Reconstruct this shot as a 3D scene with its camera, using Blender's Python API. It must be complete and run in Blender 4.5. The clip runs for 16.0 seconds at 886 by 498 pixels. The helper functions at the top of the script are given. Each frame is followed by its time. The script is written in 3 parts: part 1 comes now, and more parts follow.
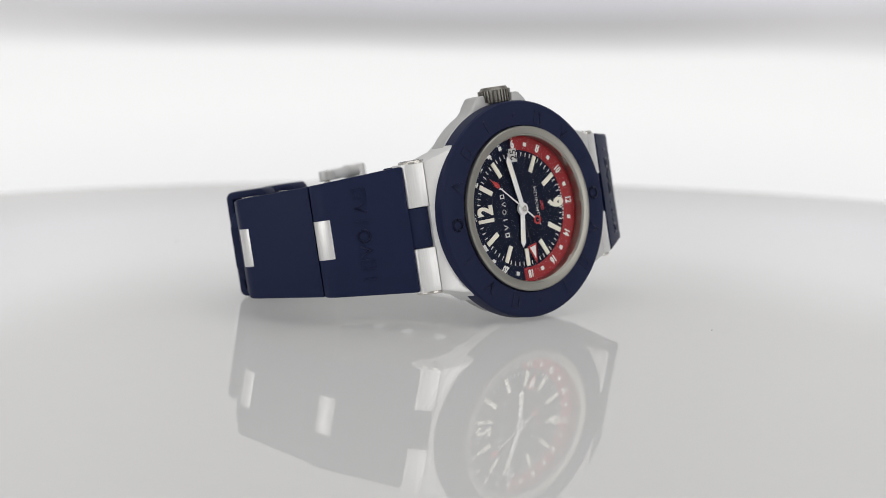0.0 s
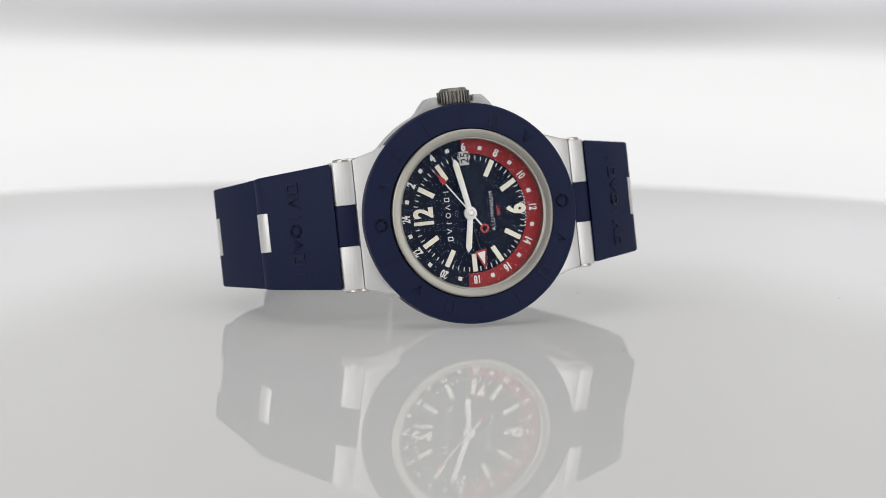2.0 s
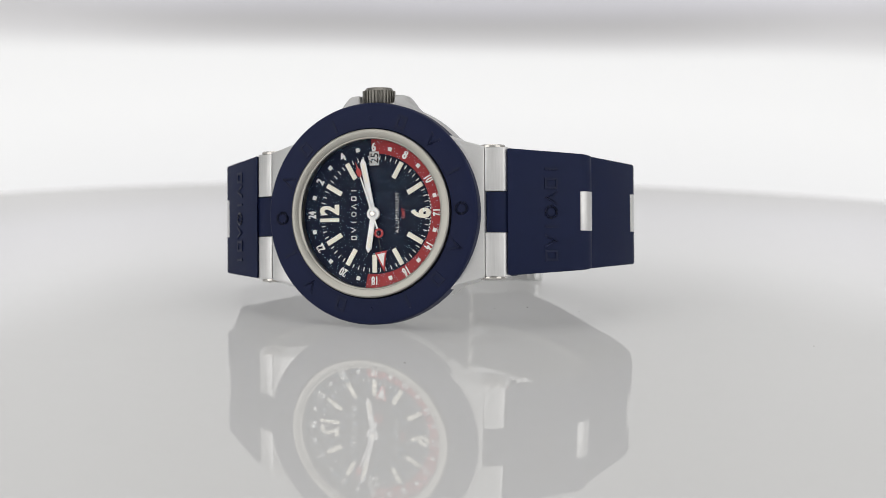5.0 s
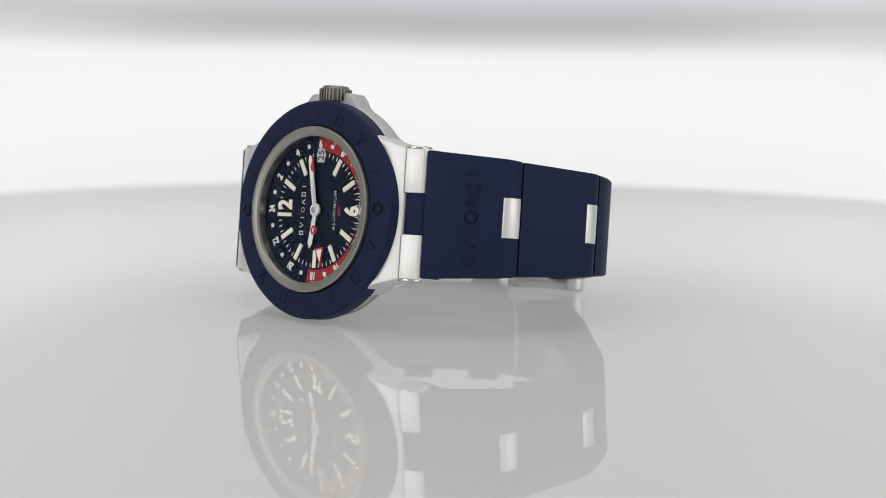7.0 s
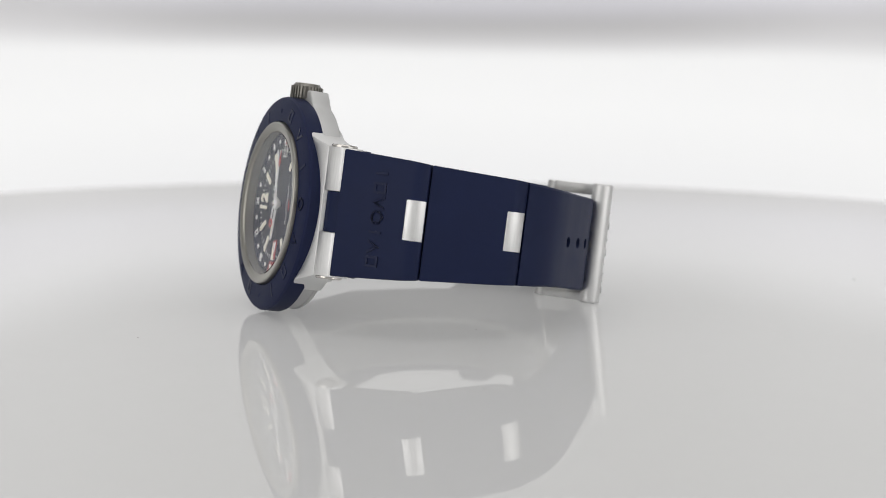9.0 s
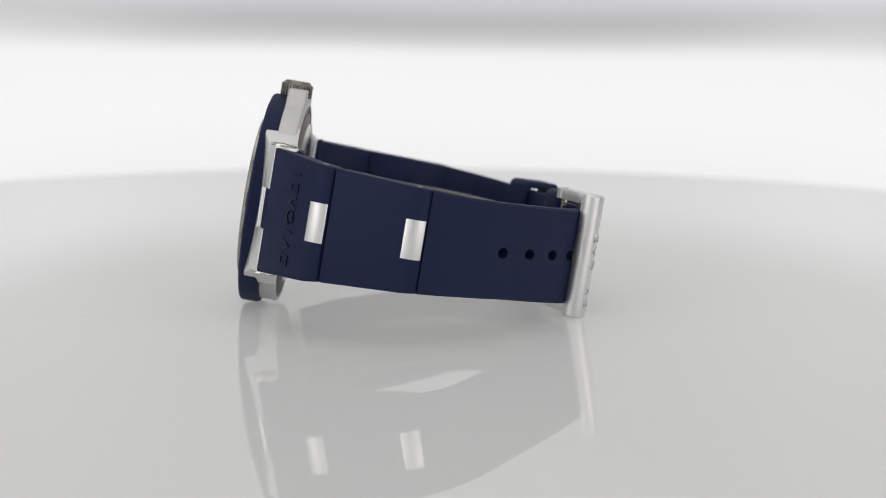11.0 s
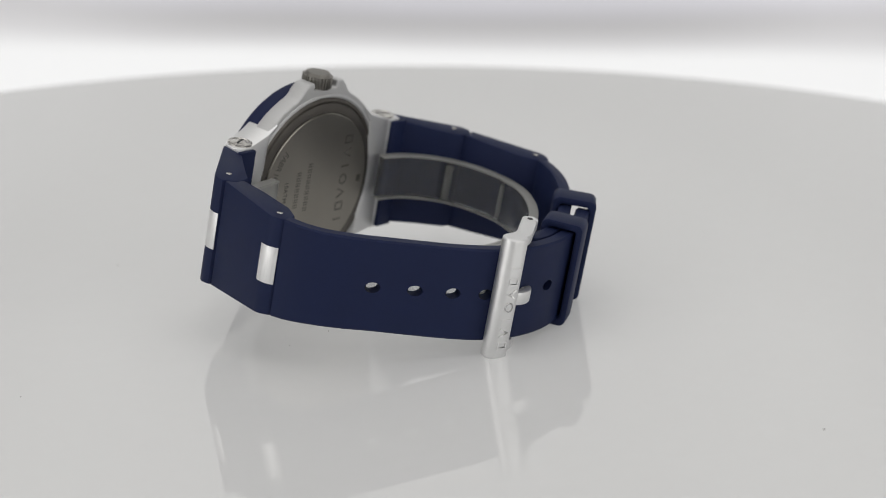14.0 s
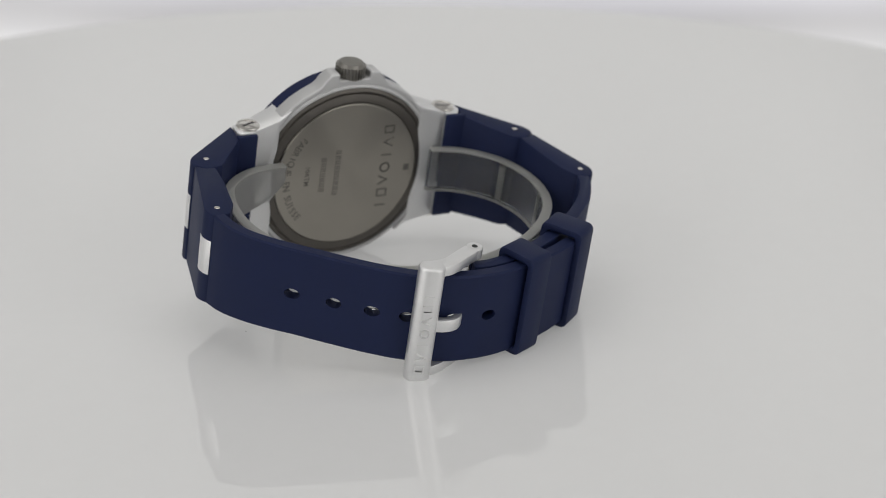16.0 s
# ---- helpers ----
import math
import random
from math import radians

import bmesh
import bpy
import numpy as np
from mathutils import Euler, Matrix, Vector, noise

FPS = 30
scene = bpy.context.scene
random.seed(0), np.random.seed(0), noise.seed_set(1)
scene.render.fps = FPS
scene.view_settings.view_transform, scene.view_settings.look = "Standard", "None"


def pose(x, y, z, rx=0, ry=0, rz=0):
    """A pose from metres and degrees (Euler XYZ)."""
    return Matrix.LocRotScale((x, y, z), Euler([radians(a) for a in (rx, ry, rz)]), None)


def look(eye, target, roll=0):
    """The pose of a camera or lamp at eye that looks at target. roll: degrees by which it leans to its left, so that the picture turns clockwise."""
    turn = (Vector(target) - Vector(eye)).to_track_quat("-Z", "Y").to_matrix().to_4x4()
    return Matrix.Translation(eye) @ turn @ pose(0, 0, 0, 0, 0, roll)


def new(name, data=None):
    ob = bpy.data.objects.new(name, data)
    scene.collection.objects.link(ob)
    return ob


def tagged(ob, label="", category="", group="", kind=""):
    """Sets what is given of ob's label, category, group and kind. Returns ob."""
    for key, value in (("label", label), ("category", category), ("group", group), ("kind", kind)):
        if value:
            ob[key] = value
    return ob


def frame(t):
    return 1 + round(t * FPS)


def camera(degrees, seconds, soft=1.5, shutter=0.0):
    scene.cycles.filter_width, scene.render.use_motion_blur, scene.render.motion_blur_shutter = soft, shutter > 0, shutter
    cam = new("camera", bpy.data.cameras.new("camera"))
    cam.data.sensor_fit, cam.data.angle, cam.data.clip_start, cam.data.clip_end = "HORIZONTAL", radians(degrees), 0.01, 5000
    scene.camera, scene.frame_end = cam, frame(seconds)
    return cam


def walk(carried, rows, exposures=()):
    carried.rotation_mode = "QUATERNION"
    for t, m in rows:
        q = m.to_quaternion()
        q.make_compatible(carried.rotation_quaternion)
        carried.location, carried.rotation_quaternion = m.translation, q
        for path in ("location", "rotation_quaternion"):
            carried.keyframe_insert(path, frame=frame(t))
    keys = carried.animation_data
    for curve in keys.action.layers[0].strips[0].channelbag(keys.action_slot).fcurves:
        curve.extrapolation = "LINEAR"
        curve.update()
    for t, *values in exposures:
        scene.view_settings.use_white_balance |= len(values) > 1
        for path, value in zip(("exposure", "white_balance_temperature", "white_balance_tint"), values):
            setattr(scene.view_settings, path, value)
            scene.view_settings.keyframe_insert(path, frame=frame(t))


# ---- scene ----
# The clip shows a wrist watch on a white turntable: the disc turns evenly, and late on the camera arm swings
# up about a level axis, with the lit backdrop on its far end. Sizes from the 40 mm case.
MM = 0.001
CLIP = 16.0
PIVOT = Vector((0, -0.66, 0.13)) * MM          # the arm's axis, level with the disc's top at z = 0


def arm_angle(t):
    """Degrees by which the arm has risen: at rest until 10 s, a soft start, then a swing that slows a little."""
    if t <= 10.03:
        return 0.0
    if t < 11.3:
        return 1.165 * (t - 10.03) ** 2
    u = t - 12.0
    return 3.912 + 2.848 * u - 0.0613 * u * u


def arm(t):
    return Matrix.Translation(PIVOT) @ Matrix.Rotation(-radians(arm_angle(t)), 4, "X") @ Matrix.Translation(-PIVOT)


def turn(t):
    """The turntable: just over twelve degrees a second, clockwise from above."""
    return Matrix.Rotation(radians(42.0 - 12.048 * t), 4, "Z")


# ---- camera ----
cam = camera(23.295, CLIP, soft=0.65)
cam.data.dof.use_dof, cam.data.dof.focus_distance, cam.data.dof.aperture_fstop = True, 0.387, 20.0
EYE = pose(12.28 * MM, -413.82 * MM, 69.96 * MM, 90 - 8.238, 0, 0.829) @ pose(0, 0, 0, 0, 0, 0.346)
ARM_TIMES = [0.0, 3.0, 6.0, 9.0, 10.0] + [10.2 + 0.2 * i for i in range(30)]
walk(cam, [(t, arm(t) @ EYE) for t in ARM_TIMES])

# ---- light ----
world = bpy.data.worlds.new("studio")
world.use_nodes = True
world.node_tree.nodes["Background"].inputs[0].default_value = (0.9, 0.92, 1.0, 1)
world.node_tree.nodes["Background"].inputs[1].default_value = 0.25
scene.world = world
scene.view_settings.exposure = 0.0


def softbox(name, eye, target, width, height, watts, colour=(1, 0.985, 0.96)):
    lamp = bpy.data.lights.new(name, "AREA")
    lamp.shape, lamp.size, lamp.size_y, lamp.energy, lamp.color = "RECTANGLE", width, height, watts, colour
    ob = new(name, lamp)
    ob.matrix_world = look(eye, target)
    return tagged(ob, "large white studio softbox above the turntable", "studio lamp")


softbox("overhead_softbox", (0, 0.05, 1.05), (0, 0, 0), 1.1, 1.0, 3.2)
softbox("side_softbox", (-0.8, -0.72, 0.42), (0, 0, 0.03), 0.9, 1.0, 4.0)
softbox("side_softbox", (0.85, -0.65, 0.42), (0, 0, 0.03), 0.9, 1.0, 3.4)


# ---- materials ----
def material(name, colour, rough=0.5, metal=0.0, grain=0.0, grain_size=4000.0, bump=0.0, patch=0.06, stretch=(1, 1, 1), **extra):
    """A principled surface with two scales of variation: broad patches and a fine grain with relief."""
    m = bpy.data.materials.new(name)
    m.use_nodes = True
    n, l = m.node_tree.nodes, m.node_tree.links
    b = n["Principled BSDF"]
    b.inputs["Roughness"].default_value, b.inputs["Metallic"].default_value = rough, metal
    for key, value in extra.items():
        b.inputs[key.replace("_", " ")].default_value = value
    co = n.new("ShaderNodeTexCoord")
    mp = n.new("ShaderNodeMapping")
    mp.inputs["Scale"].default_value = stretch
    l.new(co.outputs["Object"], mp.inputs["Vector"])
    big, fine = n.new("ShaderNodeTexNoise"), n.new("ShaderNodeTexNoise")
    big.inputs["Scale"].default_value, fine.inputs["Scale"].default_value = 160.0, grain_size
    big.inputs["Detail"].default_value, fine.inputs["Detail"].default_value = 3.0, 2.0
    l.new(co.outputs["Object"], big.inputs["Vector"])
    l.new(mp.outputs["Vector"], fine.inputs["Vector"])
    ramp = n.new("ShaderNodeMapRange")
    ramp.inputs["To Min"].default_value, ramp.inputs["To Max"].default_value = 1 - patch, 1 + patch
    l.new(big.outputs["Fac"], ramp.inputs["Value"])
    ramp2 = n.new("ShaderNodeMapRange")
    ramp2.inputs["To Min"].default_value, ramp2.inputs["To Max"].default_value = 1 - grain, 1 + grain
    l.new(fine.outputs["Fac"], ramp2.inputs["Value"])
    mul = n.new("ShaderNodeMath")
    mul.operation = "MULTIPLY"
    l.new(ramp.outputs[0], mul.inputs[0])
    l.new(ramp2.outputs[0], mul.inputs[1])
    tint = n.new("ShaderNodeVectorMath")
    tint.operation = "SCALE"
    tint.inputs[0].default_value = colour[:3]
    l.new(mul.outputs[0], tint.inputs["Scale"])
    l.new(tint.outputs[0], b.inputs["Base Color"])
    vary = n.new("ShaderNodeMath")
    vary.operation = "MULTIPLY"
    vary.inputs[1].default_value = rough
    l.new(ramp.outputs[0], vary.inputs[0])
    l.new(vary.outputs[0], b.inputs["Roughness"])
    if bump:
        bp = n.new("ShaderNodeBump")
        bp.inputs["Strength"].default_value, bp.inputs["Distance"].default_value = bump, 0.0001
        l.new(fine.outputs["Fac"], bp.inputs["Height"])
        l.new(bp.outputs["Normal"], b.inputs["Normal"])
    return m


RUBBER = material("navy_rubber", (0.0095, 0.0158, 0.055), 0.58, grain=0.12, grain_size=6000, bump=0.12, patch=0.1, Specular_IOR_Level=0.2)
BEZEL_RUBBER = material("navy_bezel_rubber", (0.0095, 0.015, 0.054), 0.58, grain=0.12, grain_size=6000, bump=0.15, patch=0.1, Specular_IOR_Level=0.2)
ALU = material("satin_aluminium", (0.78, 0.78, 0.78), 0.48, 1.0, grain=0.05, grain_size=5000, bump=0.1)
ALU_BRUSHED = material("brushed_aluminium", (0.82, 0.82, 0.82), 0.47, 1.0, grain=0.1, grain_size=3500, bump=0.1, stretch=(1, 1, 0.05))
BLASTED = material("blasted_aluminium", (0.61, 0.61, 0.612), 0.6, 1.0, grain=0.06, grain_size=9000, bump=0.2)
TITANIUM = material("grey_titanium", (0.36, 0.35, 0.32), 0.34, 1.0, grain=0.06, grain_size=5000, bump=0.05)
CROWN = material("dark_titanium", (0.25, 0.24, 0.22), 0.42, 1.0, grain=0.1, grain_size=5000, bump=0.1)
STEEL = material("polished_steel", (0.62, 0.6, 0.57), 0.2, 1.0, grain=0.05)
DIAL = material("navy_dial", (0.0045, 0.0065, 0.021), 0.4, grain=0.05, Specular_IOR_Level=0.12)
FLANGE = material("navy_flange", (0.005, 0.0075, 0.024), 0.4, grain=0.05, Specular_IOR_Level=0.12)
RED = material("red_flange", (0.31, 0.02, 0.024), 0.42, grain=0.05, Specular_IOR_Level=0.25)
MARK_RUBBER = material("polished_navy_rubber", (0.008, 0.013, 0.046), 0.42, grain=0.1, grain_size=6000, Specular_IOR_Level=0.2)
RED_PAINT = material("red_hand_paint", (0.42, 0.02, 0.02), 0.4)
WHITE = material("white_print", (0.8, 0.8, 0.78), 0.5)
LUME = material("cream_lume", (0.84, 0.81, 0.7), 0.6, grain=0.04)
HAND = material("white_hand_metal", (0.8, 0.8, 0.8), 0.35, 0.3)
DATE_CARD = material("date_card", (0.55, 0.55, 0.54), 0.6)
INK = material("black_ink", (0.008, 0.008, 0.01), 0.5)
DARK_METAL = material("dark_hand_metal", (0.02, 0.022, 0.03), 0.4, 0.5)
GASKET = material("grey_gasket", (0.14, 0.13, 0.118), 0.5, 1.0, grain=0.08)
ENGRAVED = material("engraved_mark", (0.15, 0.142, 0.132), 0.5, 0.6)
# painted shade for slots and holes that are not cut
RECESS_SHADE = material("painted_recess", (0.02, 0.02, 0.022), 0.6)
# disc emission stands in for light from below; no lamp is under it
ACRYLIC = material("emissive_white_acrylic", (0.5, 0.5, 0.5), 0.015, grain=0.01, grain_size=300, patch=0.012, IOR=1.38, Emission_Color=(1, 0.995, 0.98, 1), Emission_Strength=0.19)
WALL = material("white_studio_wall", (0.8, 0.8, 0.8), 0.8, grain=0.03, grain_size=30, patch=0.03)
DUST = material("grey_dust", (0.2, 0.19, 0.18), 0.9)


def clear_material(name, colour, rough, ior):
    m = bpy.data.materials.new(name)
    m.use_nodes = True
    b = m.node_tree.nodes["Principled BSDF"]
    b.inputs["Base Color"].default_value = (*colour, 1)
    b.inputs["Roughness"].default_value, b.inputs["IOR"].default_value = rough, ior
    b.inputs["Transmission Weight"].default_value = 1.0
    return m


GLASS = clear_material("sapphire_glass", (1, 1, 1), 0.0, 1.13)
GLASS.node_tree.nodes["Principled BSDF"].inputs["Specular Tint"].default_value = (0.25, 0.65, 0.95, 1)
CLEAR = clear_material("clear_plastic", (0.74, 0.75, 0.76), 0.16, 1.25)
CLEAR.node_tree.nodes["Principled BSDF"].inputs["Transmission Weight"].default_value = 0.95
# paler copy of the clear plastic: the free end's lit look, painted milky
LIT_END = material("lit_end_plastic", (0.6, 0.6, 0.59), 0.3, grain=0.04, Transmission_Weight=0.72, IOR=1.3)
# frosting whose pale colour also stands in for light scattered at clear edges
FROST = material("frosted_bright_edge", (0.55, 0.55, 0.53), 0.4, grain=0.05, Transmission_Weight=0.6, IOR=1.35)


def sunray_material():
    """Turned steel whose fine scratches run out from the middle."""
    m = material("turned_steel", (0.345, 0.325, 0.288), 0.3, 1.0, grain=0.04)
    n, l = m.node_tree.nodes, m.node_tree.links
    b = n["Principled BSDF"]
    b.inputs["Anisotropic"].default_value = 0.85
    b.inputs["Anisotropic Rotation"].default_value = 0.25
    tangent = n.new("ShaderNodeTangent")
    tangent.direction_type, tangent.axis = "RADIAL", "Y"
    l.new(tangent.outputs[0], b.inputs["Tangent"])
    return m


TURNED = sunray_material()


# ---- mesh helpers ----
def smooth_by_angle(mesh, degrees=32):
    for poly in mesh.polygons:
        poly.use_smooth = True
    bm = bmesh.new()
    bm.from_mesh(mesh)
    for e in bm.edges:
        if len(e.link_faces) == 2 and e.calc_face_angle(0) > radians(degrees):
            e.smooth = False
    bm.to_mesh(mesh)
    bm.free()


def part(name, bm, mat, parent=None, label="", at=(0, 0, 0)):
    """Links a bmesh, built in mm, as one mesh object under a thing or a part."""
    bmesh.ops.recalc_face_normals(bm, faces=bm.faces)
    bmesh.ops.scale(bm, vec=(MM, MM, MM), verts=bm.verts)
    mesh = bpy.data.meshes.new(name)
    bm.to_mesh(mesh)
    bm.free()
    smooth_by_angle(mesh)
    mesh.materials.append(mat)
    ob = new(name, mesh)
    ob.parent = parent
    ob.location = Vector(at) * MM
    return tagged(ob, label)


def lathe(profile, steps=96, axis="Y", centre=(0, 0, 0), start=0.0, sweep=360.0, closed=True):
    """Turns a closed profile of (radius, height) round an axis."""
    bm = bmesh.new()
    full = sweep >= 360
    rings = []
    for i in range(steps if full else steps + 1):
        a = radians(start + sweep * i / steps)
        ring = []
        for r, h in profile:
            p = (r * math.cos(a), h, r * math.sin(a)) if axis == "Y" else (r * math.cos(a), r * math.sin(a), h)
            ring.append(bm.verts.new(Vector(p) + Vector(centre)))
        rings.append(ring)
    m = len(profile)
    for i in range(len(rings) if full else len(rings) - 1):
        a, b = rings[i], rings[(i + 1) % len(rings)]
        for j in range(m if closed else m - 1):
            k = (j + 1) % m
            bm.faces.new((a[j], a[k], b[k], b[j]))
    if not full and closed:
        bm.faces.new(rings[0])
        bm.faces.new(rings[-1])
    bmesh.ops.remove_doubles(bm, verts=bm.verts, dist=1e-5)
    return bm


def prism(points, low, high, axis="Z", bevel=0.0, segments=2):
    """A plate: points in the plane across the axis, from low to high along it."""
    bm = bmesh.new()

    def at(p, h):
        return {"Z": (p[0], p[1], h), "Y": (p[0], h, p[1]), "X": (h, p[0], p[1])}[axis]

    a = [bm.verts.new(at(p, low)) for p in points]
    b = [bm.verts.new(at(p, high)) for p in points]
    bm.faces.new(a)
    bm.faces.new(list(reversed(b)))
    n = len(points)
    for i in range(n):
        bm.faces.new((a[i], a[(i + 1) % n], b[(i + 1) % n], b[i]))
    bmesh.ops.recalc_face_normals(bm, faces=bm.faces)
    if bevel:
        sharp = [e for e in bm.edges if e.calc_face_angle(0) > radians(28)]
        bmesh.ops.bevel(bm, geom=sharp, offset=bevel, segments=segments, profile=0.5, affect="EDGES", clamp_overlap=True)
    return bm


def block(x0, x1, y0, y1, z0, z1, bevel=0.1):
    return prism([(x0, y0), (x1, y0), (x1, y1), (x0, y1)], z0, z1, "Z", bevel)


def turned(bm, degrees, centre=(0, 0, 0), axis="Y"):
    bmesh.ops.rotate(bm, verts=bm.verts, cent=centre, matrix=Matrix.Rotation(radians(degrees), 3, axis))
    return bm


def rounded(w, h, r, n=5):
    """A rounded rectangle's outline round the origin."""
    pts = []
    for cx, cy, a0 in ((w / 2 - r, h / 2 - r, 0), (-w / 2 + r, h / 2 - r, 90), (-w / 2 + r, -h / 2 + r, 180), (w / 2 - r, -h / 2 + r, 270)):
        for i in range(n + 1):
            a = radians(a0 + 90 * i / n)
            pts.append((cx + r * math.cos(a), cy + r * math.sin(a)))
    return pts


def offset_path(path, d):
    """The path moved sideways by d (to the right of its way)."""
    out = []
    for i, p in enumerate(path):
        a, b = Vector(path[max(i - 1, 0)]), Vector(path[min(i + 1, len(path) - 1)])
        t = (b - a).normalized()
        out.append((p[0] + t.y * d, p[1] - t.x * d))
    return out


def glide(points, n):
    """n points evenly along a smooth curve through the given ones."""
    pts = [Vector(p) for p in points]
    dense = []
    for i in range(len(pts) - 1):
        p0, p1, p2, p3 = pts[max(i - 1, 0)], pts[i], pts[i + 1], pts[min(i + 2, len(pts) - 1)]
        for k in range(16):
            t = k / 16
            dense.append(0.5 * (2 * p1 + (p2 - p0) * t + (2 * p0 - 5 * p1 + 4 * p2 - p3) * t * t + (3 * p1 - p0 - 3 * p2 + p3) * t ** 3))
    dense.append(pts[-1])
    s = [0.0]
    for a, b in zip(dense, dense[1:]):
        s.append(s[-1] + (b - a).length)
    out, j = [], 0
    for i in range(n):
        want = s[-1] * i / (n - 1)
        while j < len(s) - 2 and s[j + 1] < want:
            j += 1
        f = (want - s[j]) / max(s[j + 1] - s[j], 1e-9)
        out.append(tuple(dense[j].lerp(dense[j + 1], min(max(f, 0), 1))))
    return out


def lettering(name, text, size, x, z, y, depth, mat, parent, up, squeeze=1.0, bold=0.0, label="", back=False, spacing=1.0):
    """Raised writing on a face across y; up: the way its tops point, in degrees from +x towards +z."""
    cu = bpy.data.curves.new(name, "FONT")
    cu.body, cu.size, cu.extrude, cu.offset = text, size, depth / 2, bold
    cu.align_x, cu.align_y, cu.resolution_u, cu.space_character = "CENTER", "CENTER", 3, spacing
    ob = new(name, cu)
    mesh = bpy.data.meshes.new_from_object(ob.evaluated_get(bpy.context.evaluated_depsgraph_get()))
    bpy.data.objects.remove(ob)
    bpy.data.curves.remove(cu)
    bm = bmesh.new()
    bm.from_mesh(mesh)
    bpy.data.meshes.remove(mesh)
    xs, ys = [v.co.x for v in bm.verts], [v.co.y for v in bm.verts]
    mid = Vector(((min(xs) + max(xs)) / 2, (min(ys) + max(ys)) / 2, 0))
    c, s = math.cos(radians(up - 90)), math.sin(radians(up - 90))
    for v in bm.verts:
        a, b, h = (v.co - mid)
        a *= squeeze
        if back:
            a = -a
        v.co = Vector((x + c * a - s * b, y + (h if back else -h), z + s * a + c * b))
    bmesh.ops.remove_doubles(bm, verts=bm.verts, dist=1e-4)
    return part(name, bm, mat, parent, label)


# ---- the studio ----
def studio_room():
    """Unseen plain white walls, added to close in the rig and bounce its light."""
    w, d0, d1, h0, h1, t = 1250, -1250, 1250, -900, 1300, 60
    for name, b in (("wall_west", (-w - t, -w, d0, d1, h0, h1)), ("wall_east", (w, w + t, d0, d1, h0, h1)),
                    ("wall_south", (-w - t, w + t, d0 - t, d0, h0, h1)), ("wall_north", (-w - t, w + t, d1, d1 + t, h0, h1)),
                    ("floor", (-w - t, w + t, d0 - t, d1 + t, h0 - t, h0)), ("ceiling", (-w - t, w + t, d0 - t, d1 + t, h1, h1 + t))):
        tagged(part(name, block(*b, bevel=0), WALL), "added unseen plain white studio " + name.split("_")[0], name.split("_")[0], kind="structure")


def backdrop_material():
    """Diffusing sheet, light and shade painted into its glow: bright below, a dim band, milky, dim, bright on top."""
    m = bpy.data.materials.new("painted_glow_sheet")
    m.use_nodes = True
    n, l = m.node_tree.nodes, m.node_tree.links
    b = n["Principled BSDF"]
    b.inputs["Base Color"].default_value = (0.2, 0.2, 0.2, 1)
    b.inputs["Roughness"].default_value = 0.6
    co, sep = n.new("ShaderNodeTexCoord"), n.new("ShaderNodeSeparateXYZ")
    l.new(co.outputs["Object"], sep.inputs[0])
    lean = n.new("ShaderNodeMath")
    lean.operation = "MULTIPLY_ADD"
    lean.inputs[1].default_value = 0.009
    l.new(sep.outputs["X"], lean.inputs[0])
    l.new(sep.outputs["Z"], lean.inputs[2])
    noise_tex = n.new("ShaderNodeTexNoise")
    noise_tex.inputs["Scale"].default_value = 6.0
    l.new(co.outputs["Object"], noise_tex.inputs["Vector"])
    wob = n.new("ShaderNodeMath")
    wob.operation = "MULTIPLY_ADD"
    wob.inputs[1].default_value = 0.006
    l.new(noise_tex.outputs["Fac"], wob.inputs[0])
    # the painted dim band overhead hangs lower in the middle of the sheet
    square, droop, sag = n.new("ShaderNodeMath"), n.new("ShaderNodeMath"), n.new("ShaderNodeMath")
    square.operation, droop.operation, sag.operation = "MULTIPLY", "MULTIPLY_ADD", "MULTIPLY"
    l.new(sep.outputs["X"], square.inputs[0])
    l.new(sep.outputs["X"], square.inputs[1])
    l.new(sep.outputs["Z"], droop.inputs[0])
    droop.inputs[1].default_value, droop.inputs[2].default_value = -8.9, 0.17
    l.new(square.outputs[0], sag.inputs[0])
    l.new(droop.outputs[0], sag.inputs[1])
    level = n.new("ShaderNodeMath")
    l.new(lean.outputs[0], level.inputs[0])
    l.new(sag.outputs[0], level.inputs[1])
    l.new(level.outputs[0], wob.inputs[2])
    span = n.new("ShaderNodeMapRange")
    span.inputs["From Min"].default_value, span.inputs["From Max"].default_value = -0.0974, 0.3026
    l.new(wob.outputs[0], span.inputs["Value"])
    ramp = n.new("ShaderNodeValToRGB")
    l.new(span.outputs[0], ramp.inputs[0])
    # the last stops lie out of view, painted bright for the disc's reflections
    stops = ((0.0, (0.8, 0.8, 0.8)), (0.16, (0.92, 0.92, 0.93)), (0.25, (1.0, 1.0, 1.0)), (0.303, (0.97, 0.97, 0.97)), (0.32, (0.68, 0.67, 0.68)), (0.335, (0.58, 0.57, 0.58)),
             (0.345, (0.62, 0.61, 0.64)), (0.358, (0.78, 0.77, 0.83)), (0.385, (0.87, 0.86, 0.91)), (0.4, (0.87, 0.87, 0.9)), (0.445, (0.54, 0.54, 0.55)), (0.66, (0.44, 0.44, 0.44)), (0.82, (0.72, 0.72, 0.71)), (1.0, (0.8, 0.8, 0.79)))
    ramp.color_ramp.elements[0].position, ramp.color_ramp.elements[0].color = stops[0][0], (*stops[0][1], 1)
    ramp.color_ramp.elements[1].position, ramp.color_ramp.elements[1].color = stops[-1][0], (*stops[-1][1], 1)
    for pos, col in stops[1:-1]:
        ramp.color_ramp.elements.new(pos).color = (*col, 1)
